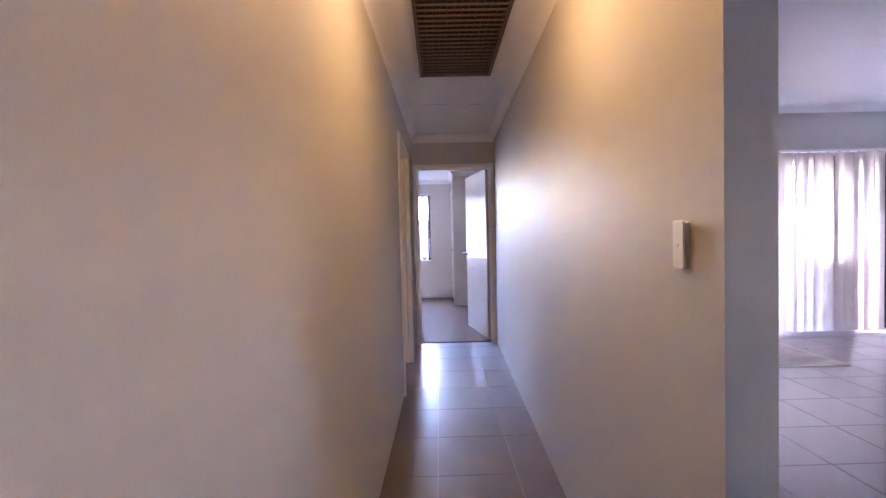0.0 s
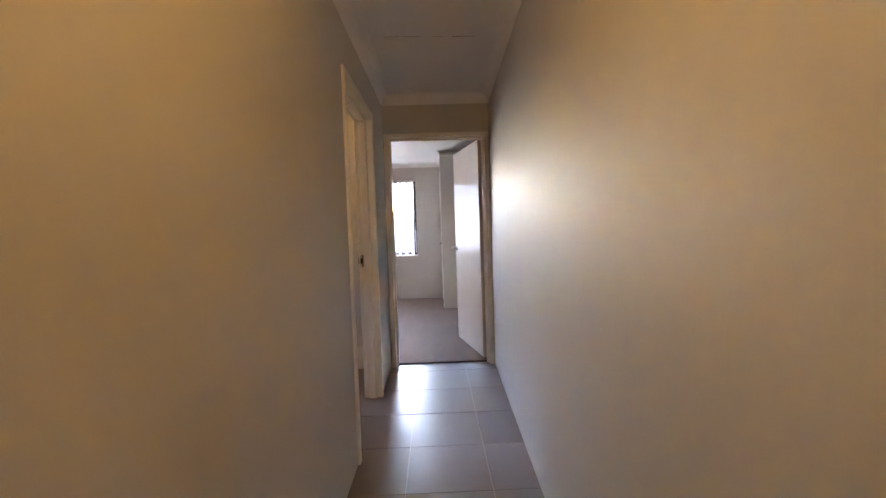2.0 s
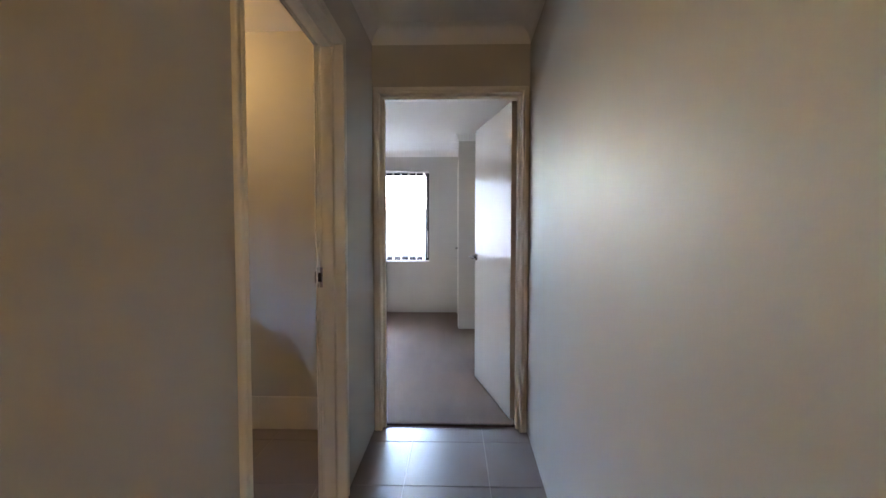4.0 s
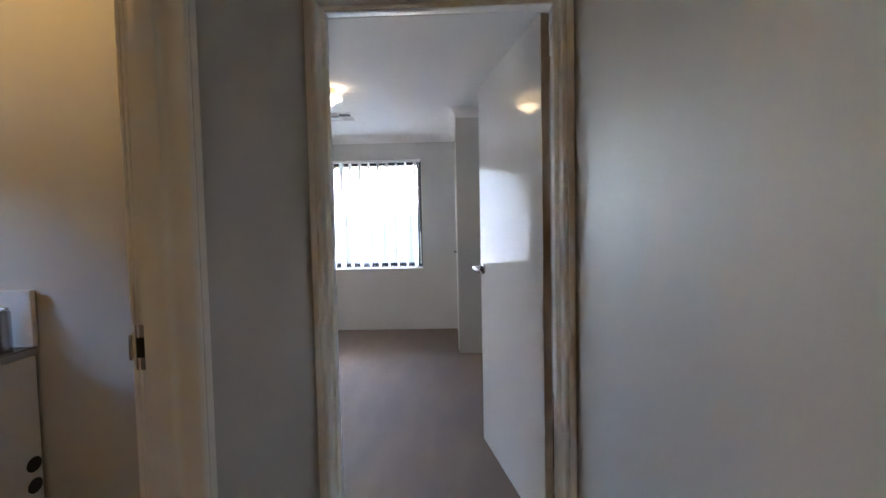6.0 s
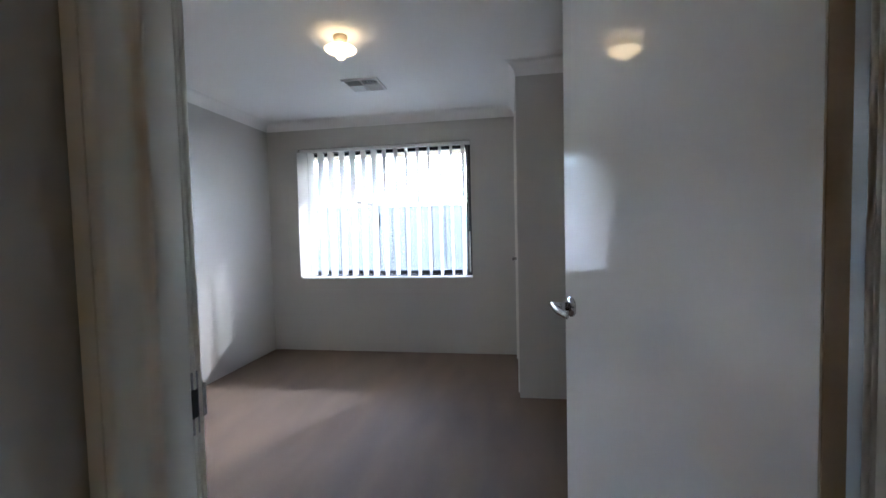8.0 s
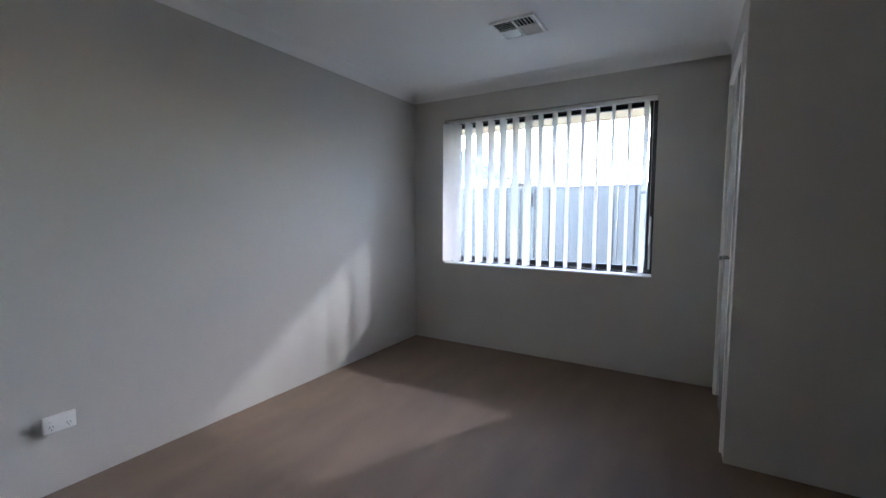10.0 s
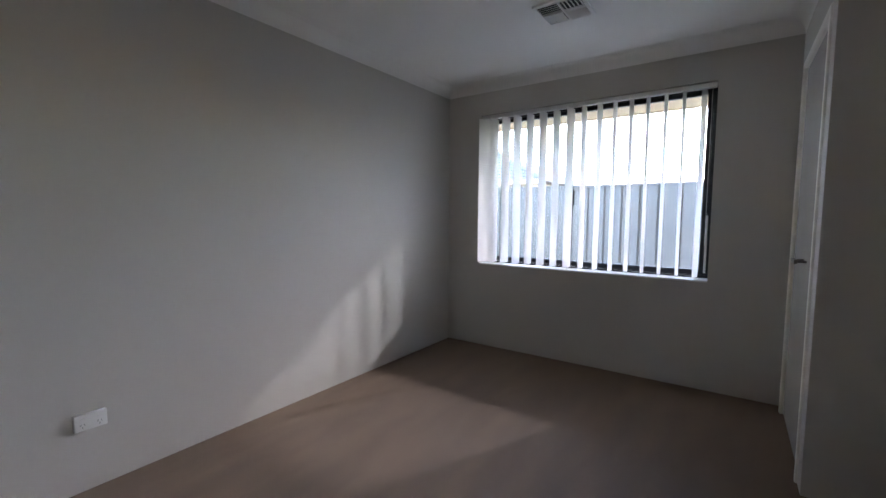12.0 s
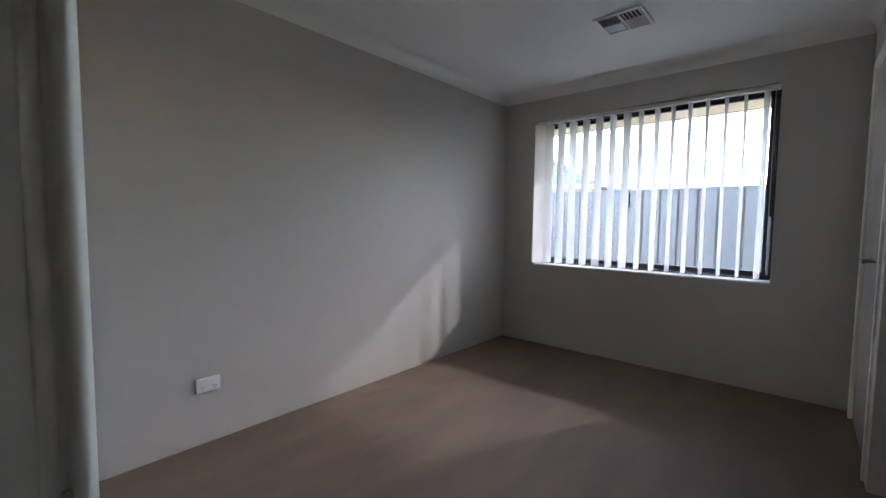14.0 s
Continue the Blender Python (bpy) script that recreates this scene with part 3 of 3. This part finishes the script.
part("bowl_floor", boxes((-tw + 0.057, -td + 0.047, 0.60, tw - 0.077, -0.102, 0.606)), M_STEEL, tub)
part("plug", tube((-0.10, -0.13, 0.8505), (-0.10, -0.13, 0.872), 0.026, 0.022, 20, bevel=0.003), M_DARK, tub, "black rubber plug on the rim")
part("splashback", boxes((-tw, -0.022, 0.8505, tw, -0.001, 1.055), bevel=0.003), M_CABINET, tub, "white upstand behind the tub")
tap = part("tap", tube((tw - 0.062, -0.060, 0.8505), (tw - 0.062, -0.060, 0.990), 0.021, 0.020, 24, bevel=0.003), M_STEEL, tub, "chrome mixer tap")
part("spout", tube((tw - 0.062, -0.062, 0.925), (tw - 0.40, -0.090, 0.958), 0.010, 0.0095, 16), M_STEEL, tap, smooth=True)
part("tap_lever", boxes((tw - 0.130, -0.067, 0.991, tw - 0.045, -0.053, 1.001), bevel=0.003), M_STEEL, tap)
for z in (0.425, 0.347):
    part("hose_hole", tube((tw - 0.0122, -0.034, z), (tw - 0.0110, -0.034, z), 0.027, None, 24), M_DARK, tub, "round hose hole")

# ---- living room -------------------------------------------------------
rug = thing("rug", pose(2.15, -0.62, 0), "flat beige rug on the tiles by the sliding door", "rug")
part("rug_body", boxes((-0.86, -0.51, 0.0, 0.86, 0.40, 0.014), bevel=0.004), M_RUG, rug)
part("binding", slab((-0.875, -0.861, 0.861, 0.875), (-0.525, -0.511, 0.401, 0.415), {(1, 1)}, 0.0, 0.012, flat), M_EDGE, rug, "darker bound edge")

sl = thing("door_2", pose((SX0 + SX1) / 2, WT + 0.12, 0), "closed aluminium sliding glass door behind the blind", "sliding door", kind="structure")
sw2 = (SX1 - SX0) / 2
part("door_frame", slab((-sw2, -sw2 + 0.04, 0.77, 0.83, sw2 - 0.04, sw2), (0.0, 0.05, SZ1 - 0.05, SZ1), {(1, 1), (3, 1)}, 0.0, 0.08, along_x), M_BRONZE, sl)
for x0, x1 in ((-sw2 + 0.041, 0.769), (0.831, sw2 - 0.041)):
    p = part("pane", boxes((x0, 0.03, 0.051, x1, 0.036, SZ1 - 0.051)), M_GLASS, sl)
    p.visible_shadow = False
lb = thing("vertical_blind", pose((SX0 + SX1) / 2, WT - 0.045, 0), "cream fabric vertical blind drawn over the sliding door", "blind")
part("headrail", boxes((-sw2 - 0.05, -0.022, SZ1 + 0.01, sw2 + 0.05, 0.022, SZ1 + 0.04), bevel=0.004), M_PLASTIC, lb)
lm = slat_mesh("slat", SZ1 - 0.02, 0.127)
lm.materials[0] = M_SLAT2
# drawn short of the far end, where the glass stays bare
for k in range(18):
    x = 4.565 - 0.12 * k - (SX0 + SX1) / 2
    o = piece("slat", lm, lb, pose(x, 0.003 if k % 2 else -0.003, 0.022, 0, random.uniform(-0.2, 0.2), 90 + random.uniform(-1.5, 1.5)))
    part("hook", boxes((-0.008, -0.012, SZ1 - 0.021, 0.008, 0.012, SZ1 - 0.013)), M_NICKEL, o)

lw = thing("window_2", pose(-3.12, -0.53, 1.30), "dark aluminium laundry window", "window", kind="structure")
part("window_frame", slab((-0.33, -0.305, 0.305, 0.33), (0.0, 0.025, 0.555, 0.58), {(1, 1)}, 0.0, 0.06, along_y), M_BRONZE, lw)
for y0, y1 in ((-0.304, 0.304),):
    p = part("pane", boxes((0.027, y0, 0.026, 0.032, y1, 0.554)), M_GLASS, lw)
    p.visible_shadow = False

# ---- laundry skirting --------------------------------------------------
sk = thing("laundry_skirting", pose(-1.05, 0.0, 0.0), "pale glazed tile skirting round the laundry", "skirting", kind="structure")
stm = bpy.data.meshes.new("skirting_tile")
bm = boxes((-0.2975, -0.010, 0.0, -0.0005, -0.0005, 0.205), bevel=0.0015, seg=1)
bm.to_mesh(stm)
bm.free()
stm.materials.append(M_WTILE)
for k in range(6):
    piece("skirting_tile", stm, sk, pose(-0.298 * k, 0, 0))

# ---- outdoors ----------------------------------------------------------
ground = slab((-400, 400), (-400, 400), set(), -1.2, -0.20, flat)
structure("ground", ground, M_GROUND, "bare sandy yard soil", "ground")
structure("pavement", boxes((-4.2, BY1 + OUT, -0.21, 7.0, 5.2, -0.06), (BX1 + OUT, WT + OUT, -0.21, 7.0, BY1 + OUT, -0.06)), M_PAVE, "pale concrete path beside the house", "pavement")
EY, EZ = 4.60, 2.175
ev = thing("eaves", pose(0, 0, 0), "cream eaves lining with fascia and gutter", "eaves", kind="structure")
part("soffit", boxes((BX0 - 0.9, BY1 + OUT, EZ, BX1 + OUT, EY, EZ + 0.02), (BX1 + OUT, WT + OUT, EZ + 0.02, LX1 + 0.8, WT + OUT + 0.75, EZ + 0.04)), M_SOFFIT, ev)
part("fascia", boxes((BX0 - 0.9, EY, EZ - 0.012, BX1 + OUT, EY + 0.025, EZ + 0.20), (BX1 + OUT + 0.03, WT + OUT + 0.75, EZ, LX1 + 0.8, WT + OUT + 0.775, EZ + 0.22)), M_SOFFIT, ev)
rf = structure("roof", boxes((-4.2, BACK - 0.6, 2.95, LX1 + 0.8, WT + OUT + 0.7, 3.1), (-4.2, WT + OUT + 0.7, 2.62, BX1 + OUT + 0.02, EY, 2.78)), M_ROOFTILE, "dark tiled roof over the house", "roof")
structure("wall_gable", boxes((BX1 + OUT + 0.001, WT + OUT, LZ + 0.06, LX1, WT + OUT + 0.02, 2.94)), M_BRICK, "rendered wall strip under the roof", "wall")

FNY, FZ = 7.4, 1.743
fence = thing("fence", pose(0, FNY, -0.2), "grey ribbed sheet steel boundary fence", "fence")
fh = FZ + 0.2
bm = bmesh.new()
sheet = bpy.data.meshes.new("sheet")
pw, ribs = 0.784, 3
pts = [(0.0, 0.0)]
for k in range(ribs):
    a = pw / ribs * k
    b = pw / ribs
    pts += [(a + b * 0.02, 0.0), (a + b * 0.05, -0.012), (a + b * 0.92, -0.012), (a + b * 0.96, 0.0), (a + b, 0.0)]
low = [bm.verts.new((x, y, 0.04)) for x, y in pts]
top = [bm.verts.new((x, y, fh - 0.03)) for x, y in pts]
fs = [bm.faces.new((low[i], low[i + 1], top[i + 1], top[i])) for i in range(len(pts) - 1)]
bmesh.ops.solidify(bm, geom=fs, thickness=0.0012)
bm.to_mesh(sheet)
bm.free()
sheet.materials.append(M_FENCE)
post = bpy.data.meshes.new("post")
bm = boxes((-0.022, -0.030, 0.0, 0.022, 0.025, fh), bevel=0.003, seg=1)
bm.to_mesh(post)
bm.free()
post.materials.append(M_FENCE)
for k in range(13):
    x0 = -16 + k * 2.4
    piece("post", post, fence, pose(x0, 0, 0))
    for j in range(3):
        piece("sheet", sheet, fence, pose(x0 + 0.024 + j * 0.784, 0, 0))
    part("rail", boxes((x0 + 0.023, -0.026, fh - 0.05, x0 + 2.377, 0.022, fh - 0.008), bevel=0.003, seg=1), M_FENCE, fence)
    part("rail", boxes((x0 + 0.023, -0.026, 0.0, x0 + 2.377, 0.022, 0.06), bevel=0.003, seg=1), M_FENCE, fence)

# neighbouring houses with hipped tile roofs; two are unseen and only block sky
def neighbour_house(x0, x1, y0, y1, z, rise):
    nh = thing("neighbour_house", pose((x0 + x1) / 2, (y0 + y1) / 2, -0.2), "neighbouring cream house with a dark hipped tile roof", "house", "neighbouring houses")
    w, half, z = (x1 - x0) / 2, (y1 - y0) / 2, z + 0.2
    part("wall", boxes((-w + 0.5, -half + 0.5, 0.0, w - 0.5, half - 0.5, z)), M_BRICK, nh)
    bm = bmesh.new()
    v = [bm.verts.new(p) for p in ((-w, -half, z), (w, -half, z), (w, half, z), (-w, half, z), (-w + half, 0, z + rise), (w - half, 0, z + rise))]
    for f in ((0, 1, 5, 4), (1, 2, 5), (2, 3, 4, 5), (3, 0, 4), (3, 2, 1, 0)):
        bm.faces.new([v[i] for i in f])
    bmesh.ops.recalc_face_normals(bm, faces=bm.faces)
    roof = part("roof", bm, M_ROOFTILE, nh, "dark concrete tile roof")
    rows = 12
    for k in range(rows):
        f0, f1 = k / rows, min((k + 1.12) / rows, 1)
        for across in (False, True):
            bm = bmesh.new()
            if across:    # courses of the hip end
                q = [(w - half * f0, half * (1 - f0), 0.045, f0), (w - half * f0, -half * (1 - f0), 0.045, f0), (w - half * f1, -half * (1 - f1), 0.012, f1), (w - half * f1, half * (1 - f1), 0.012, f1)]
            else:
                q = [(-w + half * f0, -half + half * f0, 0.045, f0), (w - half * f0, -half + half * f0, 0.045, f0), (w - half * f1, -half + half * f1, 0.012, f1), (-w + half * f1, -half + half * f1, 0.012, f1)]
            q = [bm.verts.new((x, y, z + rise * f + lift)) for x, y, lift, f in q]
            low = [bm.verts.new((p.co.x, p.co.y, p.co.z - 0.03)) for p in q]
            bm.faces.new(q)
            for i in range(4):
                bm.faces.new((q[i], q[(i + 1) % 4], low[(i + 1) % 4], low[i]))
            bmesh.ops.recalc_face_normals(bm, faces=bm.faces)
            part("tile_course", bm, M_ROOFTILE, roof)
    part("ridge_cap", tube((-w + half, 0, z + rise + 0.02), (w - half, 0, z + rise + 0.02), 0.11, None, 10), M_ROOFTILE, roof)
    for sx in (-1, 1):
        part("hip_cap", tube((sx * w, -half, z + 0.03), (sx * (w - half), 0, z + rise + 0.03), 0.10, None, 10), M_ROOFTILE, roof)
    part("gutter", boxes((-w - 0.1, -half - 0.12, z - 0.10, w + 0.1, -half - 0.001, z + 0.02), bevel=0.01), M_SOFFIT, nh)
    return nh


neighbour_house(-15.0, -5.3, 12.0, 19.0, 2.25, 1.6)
# unseen, added to keep low western sky out of the laundry window
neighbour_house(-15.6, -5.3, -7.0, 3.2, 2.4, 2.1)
# unseen, added in front of the low sky on the sun's side
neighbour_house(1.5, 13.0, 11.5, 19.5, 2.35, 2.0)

bx = thing("storage_box", pose(4.16, 0.66, -0.06), "brown timber box standing outside the sliding door", "box")
part("body", slab((-0.33, -0.31, 0.31, 0.33), (-0.25, -0.23, 0.23, 0.25), {(1, 1)}, 0.0, 1.10, flat), M_BOX, bx)
part("lid", boxes((-0.35, -0.27, 1.101, 0.35, 0.27, 1.135), bevel=0.004), M_BOX, bx)

# ---- floor tiles -------------------------------------------------------
TX, TY, TOX, TOY = 0.4155, 0.4235, -0.6805, -0.5625
tile = bpy.data.meshes.new("tile")
bm = boxes((0.002, 0.002, -0.010, TX - 0.002, TY - 0.002, 0.0), bevel=0.0012, seg=1)
bm.to_mesh(tile)
bm.free()
tile.materials.append(M_TILE)
tiles = thing("floor", pose(0, 0, 0), "taupe-grey glazed square floor tiles with pale grout", "floor", kind="structure")
rest = []
for i in range(-6, 16):
    for j in range(-16, 2):
        x, y = TOX + i * TX, TOY + j * TY
        if x > LX1 or y + TY > 0.5 or (x + TX < HL - WT and y + TY < -2.35):
            continue
        if y < -5.1 or (x > 0.2 and y < -4.0 and x < 5.6 and y < -4.4):
            rest.append((x, y))
        else:
            piece("tile", tile, tiles, pose(x, y, 0))
verts, faces = [], []
for x, y in rest:
    b = len(verts)
    g = 0.002
    for z in (-0.010, 0.0):
        verts += [(x + g, y + g, z), (x + TX - g, y + g, z), (x + TX - g, y + TY - g, z), (x + g, y + TY - g, z)]
    faces += [(b + 4, b + 5, b + 6, b + 7), (b, b + 1, b + 5, b + 4), (b + 1, b + 2, b + 6, b + 5), (b + 2, b + 3, b + 7, b + 6), (b + 3, b, b + 4, b + 7)]
me = bpy.data.meshes.new("far_tiles")
me.from_pydata(verts, [], faces)
me.materials.append(M_TILE)
ob = new("far_tiles", me)
ob.parent = tiles
tagged(ob, kind="stuff")
